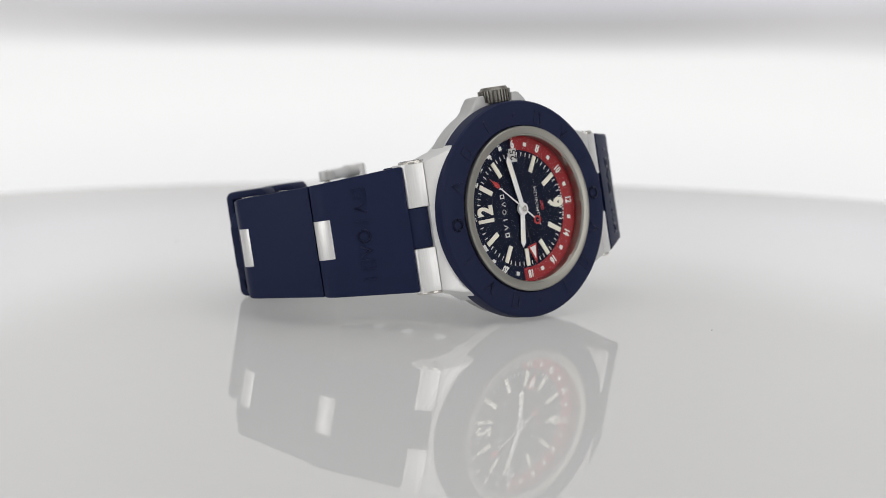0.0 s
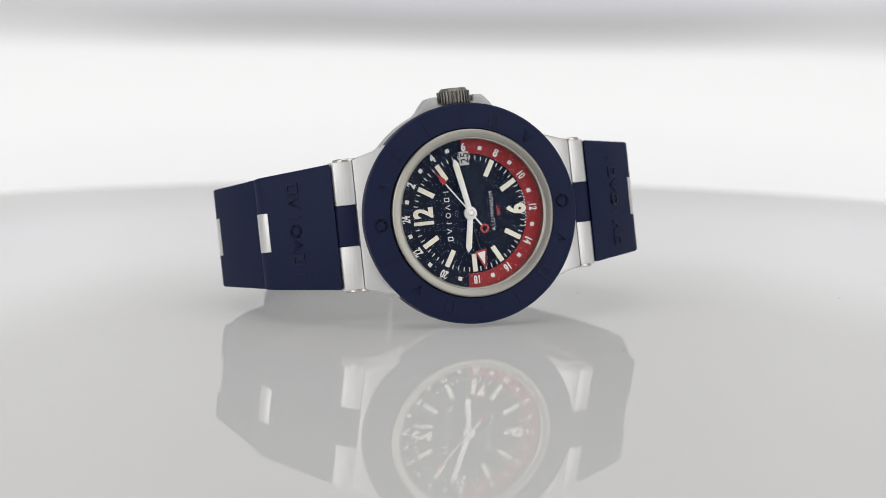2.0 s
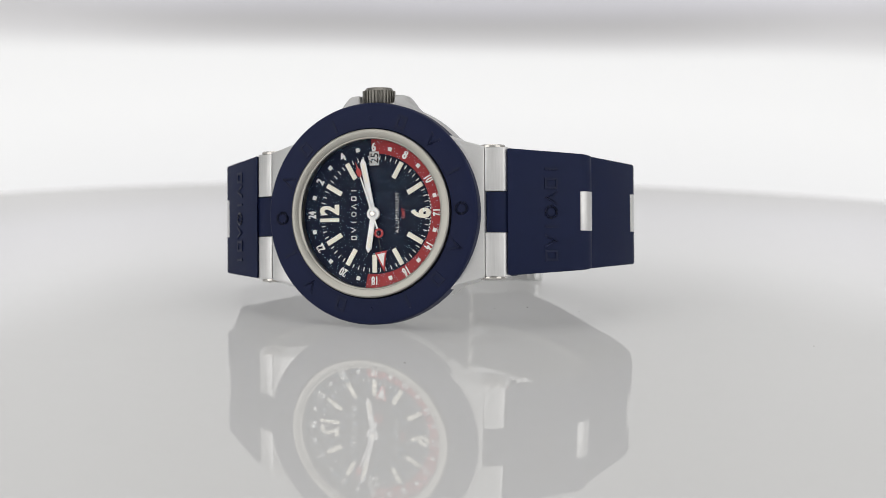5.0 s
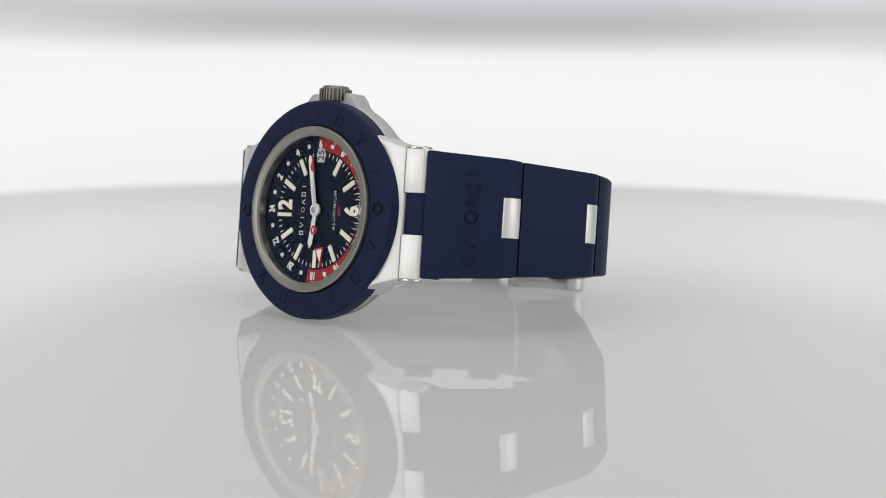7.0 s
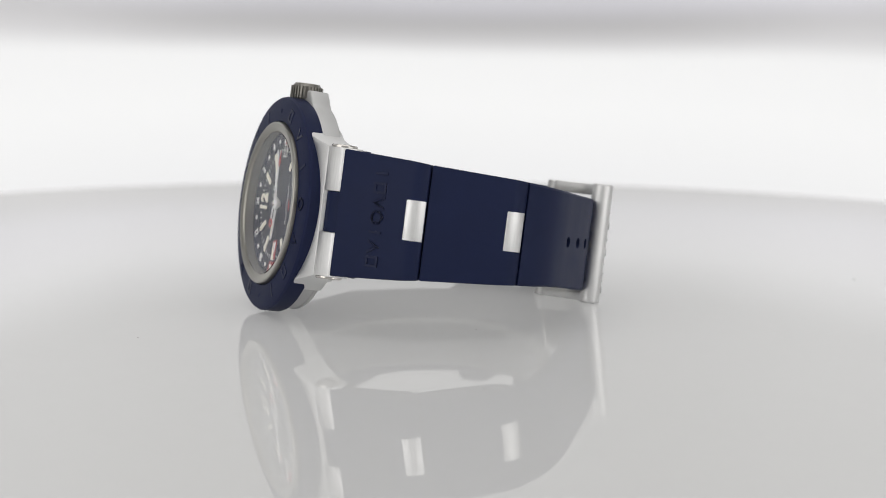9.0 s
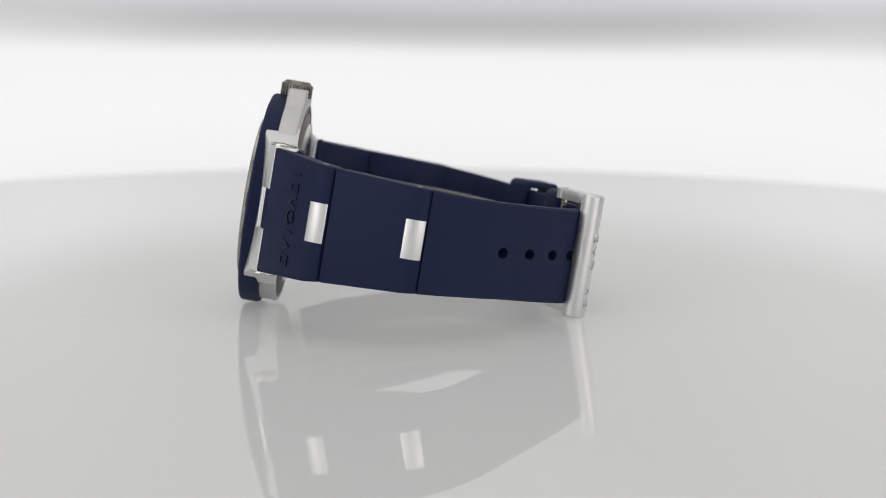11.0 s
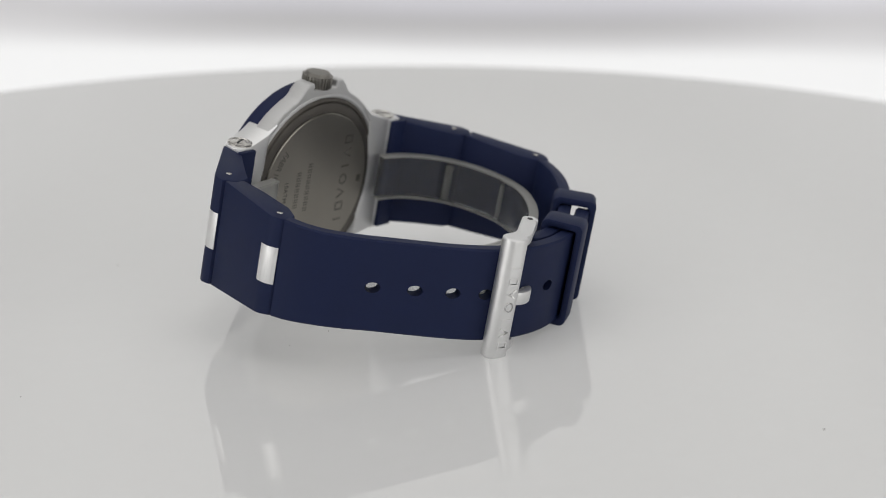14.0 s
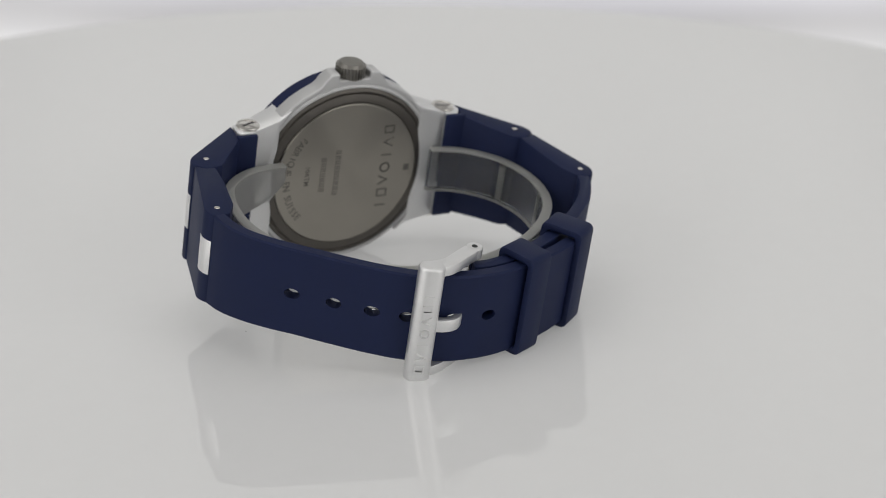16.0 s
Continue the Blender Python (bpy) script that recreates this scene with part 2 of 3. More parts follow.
    # above the low dim band the glow is painted dimmer towards the middle
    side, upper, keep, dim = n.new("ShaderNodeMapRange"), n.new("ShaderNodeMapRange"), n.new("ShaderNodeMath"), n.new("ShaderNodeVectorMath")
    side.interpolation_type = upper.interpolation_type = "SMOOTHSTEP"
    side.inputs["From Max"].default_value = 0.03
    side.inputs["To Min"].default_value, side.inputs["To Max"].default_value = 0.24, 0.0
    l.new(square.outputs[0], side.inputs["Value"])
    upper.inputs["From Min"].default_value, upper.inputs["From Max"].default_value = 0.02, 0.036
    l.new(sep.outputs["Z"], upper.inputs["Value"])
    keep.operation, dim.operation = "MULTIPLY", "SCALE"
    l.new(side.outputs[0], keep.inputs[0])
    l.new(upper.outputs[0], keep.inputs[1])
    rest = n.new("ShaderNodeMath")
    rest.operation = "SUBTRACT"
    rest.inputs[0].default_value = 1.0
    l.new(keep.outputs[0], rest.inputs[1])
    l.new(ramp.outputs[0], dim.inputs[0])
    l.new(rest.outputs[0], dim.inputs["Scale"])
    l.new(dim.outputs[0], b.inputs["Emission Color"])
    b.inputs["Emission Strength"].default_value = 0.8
    return m


def make_backdrop():
    path = [(-520 + 10 * i, 495 - 0.00022 * (-520 + 10 * i) ** 2) for i in range(105)]
    # carried up beyond the view so that the disc mirrors its glow
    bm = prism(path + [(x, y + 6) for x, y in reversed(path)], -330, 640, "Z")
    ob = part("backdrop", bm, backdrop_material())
    return tagged(ob, "curved white diffusing sheet on the camera arm, its glow painted in bands", "backdrop", kind="structure")


def make_turntable():
    thing = new("turntable")
    top = [(0.001, 0), (190, 0), (205.8, 0), (206, 0), (206.7, -0.3), (207, -1), (207, -5.2), (206.4, -6), (0.001, -6)]
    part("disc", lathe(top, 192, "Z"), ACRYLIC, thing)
    part("hub", lathe([(0.001, -6), (60, -6), (60, -30), (0.001, -30)], 64, "Z"), ALU, thing, "aluminium hub under the disc")
    part("pillar", lathe([(0.001, -30), (35, -30), (35, -890), (70, -893), (70, -900), (0.001, -900)], 48, "Z"), ALU, thing, "aluminium pillar")
    return tagged(thing, "glossy white acrylic turntable disc under the watch", "turntable")


# ---- the watch: x from 12 to 6 o'clock, z towards the crown, y into the wrist, 0 at the dial's middle ----
WATCH = Matrix(((0.99771438, 0.00888342, -0.06698575), (0.00178183, 0.98751729, 0.15750058), (0.06754873, -0.15725996, 0.98524437))).to_4x4()
WATCH.translation = (3.073, -28.476, 20.45)
BASE = (0.0, 4.0, -19.6)                  # where the case touches the disc
AT = tuple(-v for v in BASE)
AT_BACK = (AT[0], AT[1] - 0.5, AT[2])
AT_DIAL = (AT[0], AT[1] - 0.25, AT[2])  # the dial lies a little forward in the case
AT_RING = (AT[0], AT[1] - 0.7, AT[2])   # the crystal and its ring stand proud of the bezel
WATCH_REST = WATCH @ Matrix.Translation(BASE)
WATCH_REST.translation = WATCH_REST.translation * MM


def lift(y):
    """The strap's middle line, over the dial's middle."""
    return float(np.interp(y, (4, 32, 40, 47, 55, 62), (0.0, 0.3, 0.22, 0.0, -0.33, -0.58)))


def clock(degrees, r):
    """A place on the dial, by degrees clockwise from twelve."""
    a = radians(180 - degrees)
    return r * math.cos(a), r * math.sin(a)


def arc(cx, cy, r, a0, a1, n=8):
    return [(cx + r * math.cos(radians(a0 + (a1 - a0) * i / n)), cy + r * math.sin(radians(a0 + (a1 - a0) * i / n))) for i in range(n + 1)]


def watch_case(watch):
    # middle case: a round body that rises into the two crown shoulders
    right = arc(0, 0, 19.2, -90, -10, 24) + arc(0, 0, 20.2, 10, 67, 16) + [(7.0, 19.4), (6.4, 20.3), (5.2, 21.6), (3.3, 21.75), (3.2, 20.3)]
    outline = right + [(-x, z) for x, z in reversed(right[1:])]
    case = part("case", prism(outline, 2.2, 5.9, "Y", 0.4, 3), BLASTED, watch, "satin grey aluminium middle case", at=AT)
    part("back_lip", lathe([(18.55, 5.4), (19.35, 5.3), (19.35, 5.7), (19.15, 6.05), (18.75, 6.2), (18.55, 6.1)], 128), BLASTED, case)
    for s in (1, -1):
        # lug blocks: wedge that narrows to the tubes
        bm = prism([(s * 13.0, 14.9), (s * 15.6, 13.1), (s * 20.7, 11.7), (s * 20.7, -11.7), (s * 15.6, -13.1), (s * 13.0, -14.9), (s * 15.4, -11.8), (s * 15.4, 11.8)], 0.0, 6.3, "Y", 0.25)
        for v in bm.verts:
            far = max(0.0, (abs(v.co.x) - 15) / 5.7)
            v.co.y += 1.65 * far if v.co.y < 3 else 0.6 * far
        part("lug_block", bm, ALU, case, "faceted satin aluminium lug")
        for low, high in ((3.7, 11.6), (-11.6, -3.7)):
            out = [(s * x, y) for x, y in ((20.78, 1.7), (22.4, 2.3), (23.9, 3.1), (24.35, 3.8), (24.4, 5.6), (23.6, 7.2), (20.78, 7.2))]
            part("lug_tube", prism(out, low, high, "Z", 0.15), ALU_BRUSHED, case, "brushed aluminium hinge barrel")
        for z, d in ((11.6, 1), (-11.6, -1)):
            bm = lathe([(0.001, 0), (2.4, 0), (2.4, 0.3), (2.25, 0.48), (1.95, 0.52), (1.85, 0.42), (1.6, 0.42), (1.45, 0.5), (0.001, 0.54)], 40, "Z")
            bmesh.ops.scale(bm, vec=(1, 1, d), verts=bm.verts)
            bmesh.ops.translate(bm, vec=(s * 21.3, 4.4, z), verts=bm.verts)
            part("lug_screw", bm, STEEL, case, "polished slotted screw head")
            # dark strip laid on the head as the shade of its slot
            bm = block(-1.45, 1.45, -0.22, 0.22, 0.47, 0.56, 0)
            bmesh.ops.scale(bm, vec=(1, 1, d), verts=bm.verts)
            turned(bm, 25 * s, axis="Z")
            bmesh.ops.translate(bm, vec=(s * 21.3, 4.4, z), verts=bm.verts)
            part("slot_shade", bm, RECESS_SHADE, case)
    # crown with its ribs
    crown = part("crown", lathe([(0.001, 19.9), (2.6, 19.9), (2.75, 20.2), (2.75, 22.45), (2.3, 23.05), (0.001, 23.1)], 48, "Z", (0, 3.3, 0)), CROWN, watch, "dark grey fluted metal crown", at=AT)
    for i in range(28):
        bm = block(2.6, 3.02, -0.16, 0.16, 20.15, 22.5, 0.06)
        turned(bm, 360 / 28 * i, axis="Z")
        bmesh.ops.translate(bm, vec=(0, 3.3, 0), verts=bm.verts)
        part("rib", bm, CROWN, crown)
    return case


def watch_back(watch):
    back = part("case_back", lathe([(0.001, 5.0), (15.4, 5.0), (15.4, 7.15), (15.25, 7.3), (0.001, 7.3)], 96), TURNED, watch, "turned steel case back with engraved writing", at=AT_BACK)
    part("back_ring", lathe([(15.45, 5.0), (18.5, 5.0), (18.5, 6.35), (18.2, 6.6), (17.75, 6.7), (17.6, 6.45), (17.45, 6.45), (17.3, 6.75), (16.2, 7.05), (15.6, 7.1), (15.45, 6.95)], 96), GASKET, watch, "dark grey metal ring round the case back", at=AT_BACK)
    # brand mark and numbers as plain bars
    for i in range(7):
        bm = sign(i, 2.3, 2.3 * SIGN_WIDE[i], 0.34, -0.03, 0.02)
        part("mark_sign", placed(bm, (0, 0, -1), (-1, 0, 0), (0, 1, 0), (-8.6, 7.3, 9.1 - 2.85 * i)), ENGRAVED, back)
    part("square_mark", block(-14.1, -12.9, 7.28, 7.33, -0.6, 0.8, 0), ENGRAVED, back)
    for x, n, step, mid in ((2.1, 9, 1.14, 0.5), (5.2, 7, 1.12, 0.3)):
        for i in range(n):
            z = (i - (n - 1) / 2) * step + mid
            for k in (-0.25, 0.25):
                part("number_bar", block(x - 0.62, x + 0.62, 7.28, 7.33, z + k - 0.11, z + k + 0.11, 0), ENGRAVED, back)
    lettering("writing", "10ATM", 1.55, 8.6, 0.3, 7.31, 0.04, ENGRAVED, back, 180, 0.95, 0.01, back=True)
    word = "FABRIQUE EN SUISSE"
    for i, ch in enumerate(word):
        a = 40 - 82 * i / (len(word) - 1)
        if ch != " ":
            lettering("letter", ch, 2.1, 13.0 * math.cos(radians(a)), 13.0 * math.sin(radians(a)), 7.31, 0.04, ENGRAVED, back, 180 + a, 0.9, 0.01, back=True)
    return back


def sign(kind, high, wide, thick, low, top):
    """One plain sign of a brand mark, as thin bars: a frame, a wedge, a ring or a bar. x across, z up, y from low to top."""
    h, w, t = high / 2, wide / 2, thick
    if kind in (0, 5):
        shapes = [[(-w, -h), (-w + t, -h), (-w + t, h), (-w, h)], [(w - t, -h), (w, -h), (w, h), (w - t, h)]]
        shapes += [[(-w + t, z), (w - t, z), (w - t, z + t), (-w + t, z + t)] for z in (-h, h - t)]
    elif kind in (1, 4):
        d = 1 if kind == 4 else -1
        shapes = [[(q * w, -h * d), (q * (w - 1.2 * t), -h * d), (0, (h - 1.6 * t) * d), (0, h * d)] for q in (-1, 1)]
    elif kind == 3:
        ring = [(math.cos(math.tau * i / 14), math.sin(math.tau * i / 14)) for i in range(15)]
        shapes = [[(w * c, h * u), (w * e, h * v), ((w - t) * e, (h - t) * v), ((w - t) * c, (h - t) * u)] for (c, u), (e, v) in zip(ring, ring[1:])]
    else:
        shapes = [[(-t / 2, -h), (t / 2, -h), (t / 2, h), (-t / 2, h)]]
    bm = bmesh.new()
    for pts in shapes:
        lo, hi = [bm.verts.new((x, low, z)) for x, z in pts], [bm.verts.new((x, top, z)) for x, z in pts]
        bm.faces.new(lo)
        bm.faces.new(hi[::-1])
        for i in range(4):
            bm.faces.new((lo[i], lo[(i + 1) % 4], hi[(i + 1) % 4], hi[i]))
    bmesh.ops.remove_doubles(bm, verts=bm.verts, dist=1e-4)
    return bm


SIGN_WIDE = (0.78, 1.0, 0.5, 1.0, 1.0, 0.8, 0.3)      # the seven signs' widths, against their height


def placed(bm, across, up, out, at):
    """Turns a sign so that its x, z and -y lie along across, up and out, and moves it to a place."""
    a, u, o = Vector(across), Vector(up), Vector(out)
    for v in bm.verts:
        v.co = Vector(at) + a * v.co.x + u * v.co.z - o * v.co.y
    return bm


def watch_bezel(watch):
    prof = [(15.35, -1.0), (15.5, -1.25), (17.5, -1.16), (19.3, -0.98), (19.85, -0.8), (20.1, -0.4), (20.08, 2.3), (19.9, 2.8), (19.2, 3.0), (15.35, 3.0)]
    bezel = part("bezel", lathe(prof, 160), BEZEL_RUBBER, watch, "navy blue rubber bezel with raised marks", at=AT)
    # the two raised words as plain shapes and the dots between them
    for half in (0, 180):
        for i in range(7):
            a = 20 + half + 22.7 * i
            x, z = clock(a + 90, 17.35)
            bm = turned(sign(i, 2.5, 2.5 * SIGN_WIDE[i], 0.48, -1.46, -1.1), a)
            bmesh.ops.translate(bm, vec=(x, 0, z), verts=bm.verts)
            for v in bm.verts:
                top = float(np.interp(math.hypot(v.co.x, v.co.z), (15.5, 17.5, 19.3), (-1.25, -1.16, -0.98)))
                v.co.y = top - 0.12 if v.co.y < -1.3 else top + 0.15
            part("raised_mark", bm, MARK_RUBBER, bezel)
        x, z = clock(half + 90, 17.35)
        part("raised_dot", lathe([(0.001, -1.28), (0.35, -1.28), (0.4, -1.2), (0.4, -0.9), (0.001, -0.9)], 16, "Y", (x, 0, z)), BEZEL_RUBBER, bezel)
    part("crystal_ring", lathe([(13.45, -0.5), (13.45, -0.85), (13.6, -1.0), (13.75, -1.0), (13.85, -1.12), (14.6, -1.32), (15.0, -1.32), (15.22, -1.15), (15.3, -0.7), (15.3, 1.6), (14.2, 1.6), (14.2, 1.05), (13.5, 1.0)], 128), TITANIUM, watch, "grey metal ring round the crystal", at=AT_RING)
    glass = part("crystal", lathe([(0.001, -0.92), (13.3, -0.92), (13.42, -0.82), (13.42, -0.55), (0.001, -0.55)], 96), GLASS, watch, "clear flat watch crystal", at=AT_RING)
    glass.visible_shadow = False


def watch_dial(watch):
    dial = part("dial", lathe([(0.001, 1.1), (11.0, 1.1), (11.0, 1.6), (0.001, 1.6)], 96), DIAL, watch, "dark navy dial with cream markers", at=AT_DIAL)
    navy = lathe([(10.95, 1.02), (13.55, 0.62), (13.55, 1.6), (10.95, 1.6)], 64, start=92, sweep=171)
    part("flange_half", navy, FLANGE, dial, "navy half of the 24-hour ring")
    red = lathe([(10.95, 1.02), (13.55, 0.62), (13.55, 1.6), (10.95, 1.6)], 64, start=263, sweep=189)
    part("flange_half", red, RED, dial, "red half of the 24-hour ring")

    def ring_height(r):
        return 1.02 - 0.4 * (r - 10.95) / 2.6

    for i in range(12):
        a = 30 * i
        x, z = clock(a, 12.2)
        lettering("hour_figure", str(2 * i if i else 24), 2.2, x, z, ring_height(12.2) - 0.06, 0.08, WHITE, dial, 180 - a, 0.62 if i in (0, 5, 6, 7, 8, 9, 10, 11) else 0.78, 0.08)
        x, z = clock(a + 15, 12.05)
        bm = block(-0.36, 0.36, 0, 0.08, -0.36, 0.36, 0)
        turned(bm, a + 15)
        bmesh.ops.translate(bm, vec=(x, ring_height(12.05) - 0.1, z), verts=bm.verts)
        part("square_marker", bm, WHITE, dial)
    for i in range(60):
        a = 6 * i
        if i % 5 == 0 and i not in (0, 30) or i == 15:
            continue
        bm = block(9.85, 10.62, 1.04, 1.12, -0.07, 0.07, 0)
        turned(bm, -(180 - a))
        part("minute_tick", bm, WHITE, dial)
    for i in (1, 2, 4, 5, 7, 8, 9, 10, 11):
        bm = block(7.4, 10.65, 0.9, 1.12, -0.44, 0.44, 0.05)
        turned(bm, -(180 - 30 * i))
        part("hour_marker", bm, LUME, dial, "cream luminous baton")
    lettering("large_figure", "12", 4.9, -8.8, 0.25, 0.98, 0.2, LUME, dial, 180, 0.76, 0.19)
    lettering("large_figure", "6", 4.9, 8.95, 0.0, 0.98, 0.2, LUME, dial, 180, 0.76, 0.19)
    # brand name as seven plain signs
    for i in range(7):
        bm = sign(i, 0.98, 0.98 * SIGN_WIDE[i], 0.15, -0.06, 0.02)
        part("name_sign", placed(bm, (0, 0, 1), (-1, 0, 0), (0, -1, 0), (-4.05, 1.1, -4.3 + 1.43 * i)), WHITE, dial)
    lettering("writing", "ALUMINIUM", 1.05, 4.35, 0.0, 1.07, 0.06, WHITE, dial, 180, 1.12, -0.018, "white dial writing", spacing=1.2)
    lettering("writing", "GMT", 0.95, 5.55, 0.0, 1.07, 0.06, RED_PAINT, dial, 180, 0.95, 0.015, "red dial writing")
    for i in range(12):
        a = 163 + 3.1 * i
        if 5 <= i <= 6:
            continue
        bm = block(10.72, 10.92, 1.06, 1.12, -0.14, 0.14, 0)
        turned(bm, -(180 - a))
        part("small_print_bar", bm, WHITE, dial)
    # date window
    part("date_window", prism([(x, z + 10.1) for x, z in rounded(1.85, 2.6, 0.15)], 0.96, 1.12, "Y", 0.04), DATE_CARD, dial, "pale grey date window")
    lettering("date_figure", "25", 2.15, 0.05, 10.1, 0.94, 0.06, INK, dial, 180, 0.95, 0.02)


def tapered(r0, r1, w0, w1, tip, y0, y1, bevel=0.06):
    """A baton that points along +x."""
    return prism([(r0, -w0 / 2), (r1, -w1 / 2), (r1 + tip, 0), (r1, w1 / 2), (r0, w0 / 2)], y0, y1, "Y", bevel)


def watch_hands(watch):
    # dual-time hand
    bm = tapered(1.0, 7.2, 0.22, 0.2, 0, 0.72, 0.8, 0.0)
    gmt = part("dual_time_hand", turned(bm, -(180 - 259.5)), DARK_METAL, watch, "thin dark hand with a red arrow head", at=AT_DIAL)
    part("arrow_head", turned(prism([(7.0, -1.15), (7.0, 1.15), (10.7, 0)], 0.66, 0.8, "Y", 0.03), -(180 - 259.5)), RED_PAINT, gmt)
    part("arrow_fill", turned(prism([(7.35, -0.75), (7.35, 0.75), (9.7, 0)], 0.63, 0.7, "Y"), -(180 - 259.5)), WHITE, gmt)
    # hour and minute hands
    for name, a, length, y in (("hour_hand", 278.8, 6.3, 0.42), ("minute_hand", 78.3, 9.4, 0.18)):
        hand = part(name, turned(tapered(-0.2, length, 1.0, 1.15, 0.9, y, y + 0.16, 0.05), -(180 - a)), HAND, watch, "white satin baton hand", at=AT_DIAL)
        part("lume", turned(block(length * 0.62, length - 0.1, y - 0.03, y + 0.05, -0.28, 0.28, 0), -(180 - a)), LUME, hand)
    part("pinion", lathe([(0.001, -0.2), (0.5, -0.2), (0.6, -0.12), (0.6, 0.1), (1.15, 0.14), (1.2, 0.3), (1.2, 0.62), (0.7, 0.64), (0.7, 1.2), (0.001, 1.2)], 32), HAND, watch, "round hand boss", at=AT_DIAL)
    # seconds hand: points along +x at its rest, turned by its rows
    second = part("seconds_hand", tapered(-3.0, 7.4, 0.3, 0.22, 0.2, -0.12, -0.04, 0), HAND, watch, "thin white seconds hand with red tip and ring")
    part("tip", prism([(7.0, 0), (7.5, -0.44), (8.3, -0.44), (8.75, -0.15), (10.0, 0), (8.75, 0.15), (8.3, 0.44), (7.5, 0.44)], -0.15, -0.03, "Y"), RED_PAINT, second, "red lozenge tip")
    part("tail_ring", lathe([(0.5, -0.15), (0.85, -0.15), (0.85, -0.03), (0.5, -0.03)], 28, "Y", (-3.75, 0, 0)), RED_PAINT, second, "red ring on the tail")
    part("cap", lathe([(0.001, -0.3), (0.42, -0.3), (0.55, -0.2), (0.55, -0.02), (0.001, -0.02)], 24), STEEL, second)
    return second


# strap outlines in plan, for the side of +x; the other side mirrors the first two links
HOLES = ((29.3, 46.7), (23.6, 51.6), (18.2, 55.7), (12.3, 59.1), (5.0, 61.4), (-2.4, 62.4))
TAIL = ((39.9, 33.0), (39.0, 36.4), (36.7, 40.3), (32.8, 44.3), (28.2, 48.1), (23.4, 52.1), (18.0, 56.3), (12.0, 60.0), (5.0, 62.2), (-2.4, 62.7), (-9.0, 61.6), (-16.0, 59.3), (-23.0, 56.0), (-28.0, 52.7), (-29.9, 51.4))
INNER_BAND = ((-38.8, 34.5), (-37.5, 37.6), (-34.7, 41.8), (-30.3, 46.2), (-24.0, 51.2), (-16.0, 55.8), (-9.0, 58.8), (-3.0, 60.0), (0.3, 59.6))


def half_width(y):
    return float(np.interp(y, (4, 14, 32, 40, 47, 55, 62), (11.45, 10.3, 9.25, 8.82, 8.7, 8.78, 8.93)))


def band_link(name, outline, watch):
    """A thick strap link: an outline in plan, its height following the taper."""
    bm = prism(outline, -1, 1, "Z")
    for v in bm.verts:
        v.co.z = v.co.z * half_width(v.co.y) + lift(v.co.y)
    sharp = [e for e in bm.edges if e.calc_face_angle(0) > radians(50)]
    bmesh.ops.bevel(bm, geom=sharp, offset=0.3, segments=2, profile=0.5, affect="EDGES", clamp_overlap=True)
    return part(name, bm, RUBBER, watch, "navy blue rubber strap link", at=AT)


def strap_side(s, watch):
    def side(pts):
        if s > 0:
            return list(pts)
        out = []
        for x, y in pts:                       # the twelve o'clock half hangs a little deeper
            far = min(max((x - 24.5) / 11.0, 0.0), 1.0)
            out.append((-x + 0.9 * far * min(max(1 - (y - 15) / 10.0, 0.0), 1.0), y + 1.4 * far))
        return out

    # first link, from the lug barrels to the first knuckle
    link = [(24.45, 3.25)] + arc(33.9, 14.3, 3.0, -52, 12) + [(34.6, 16.9), (31.4, 16.2), (28.6, 12.8), (24.45, 8.0)]
    first = band_link("strap_link", side(link), watch)
    tongue = [(s * x, y) for x, y in ((20.8, 2.35), (22.3, 2.6), (23.8, 3.3), (24.6, 4.1), (24.6, 7.15), (20.8, 7.15))]
    part("link_tongue", prism(tongue, -3.62, 3.62, "Z", 0.12), RUBBER, first)
    part("link_flap", block(min(s * 20.7, s * 24.9), max(s * 20.7, s * 24.9), 7.23, 8.25, -11.4, 11.4, 0.25), RUBBER, first)
    # raised brand word as seven plain signs across the link, their tops towards the case
    one, two = Vector(side([(24.45, 3.25)])[0]), Vector(side([(35.75, 11.94)])[0])
    mid, way = one.lerp(two, 0.59), (two - one).normalized()
    for i in range(7):
        bm = sign(i, 2.5, 2.5 * SIGN_WIDE[i], 0.42, -0.18, 0.3)
        z = (i - 3) * 2.6 * s
        part("raised_sign", placed(bm, (0, 0, s), (-way.x, -way.y, 0), (way.y * s, -way.x * s, 0), (mid.x, mid.y, z)), MARK_RUBBER, first)
    # second link
    link = [(36.7, 15.4)] + arc(37.4, 30.4, 3.3, -14, 40) + [(39.3, 33.0), (36.6, 32.6), (34.7, 29.4), (33.4, 22.0), (33.0, 16.6), (34.8, 16.6)]
    second = band_link("strap_link", side(link), watch)
    # bright hinge plates let into the knuckles, and the pin ends
    for (cx, cy, r, a0, a1, px, py), low, high in (((33.9, 14.3, 3.06, -56, 14, 33.6, 13.4), -3.4, 3.7), ((37.4, 30.4, 3.36, -24, 42, 38.3, 30.4), -3.3, 3.7)):
        outer, inner = arc(cx, cy, r, a0, a1), arc(cx, cy, r - 0.8, a1, a0)
        z = lift(cy)
        part("hinge_plate", prism(side(outer + inner), low + z, high + z, "Z", 0.07), ALU_BRUSHED, watch, "brushed aluminium hinge plate", at=AT)
        for d in (1, -1):
            top = z + d * (half_width(py) + 0.02)
            bm = lathe([(0.001, -0.3), (0.55, -0.3), (0.55, 0.03), (0.45, 0.08), (0.001, 0.08)], 16, "Z")
            bmesh.ops.scale(bm, vec=(1, 1, d), verts=bm.verts)
            bmesh.ops.translate(bm, vec=(*side([(px, py)])[0], top), verts=bm.verts)
            part("pin_end", bm, STEEL, watch, at=AT)


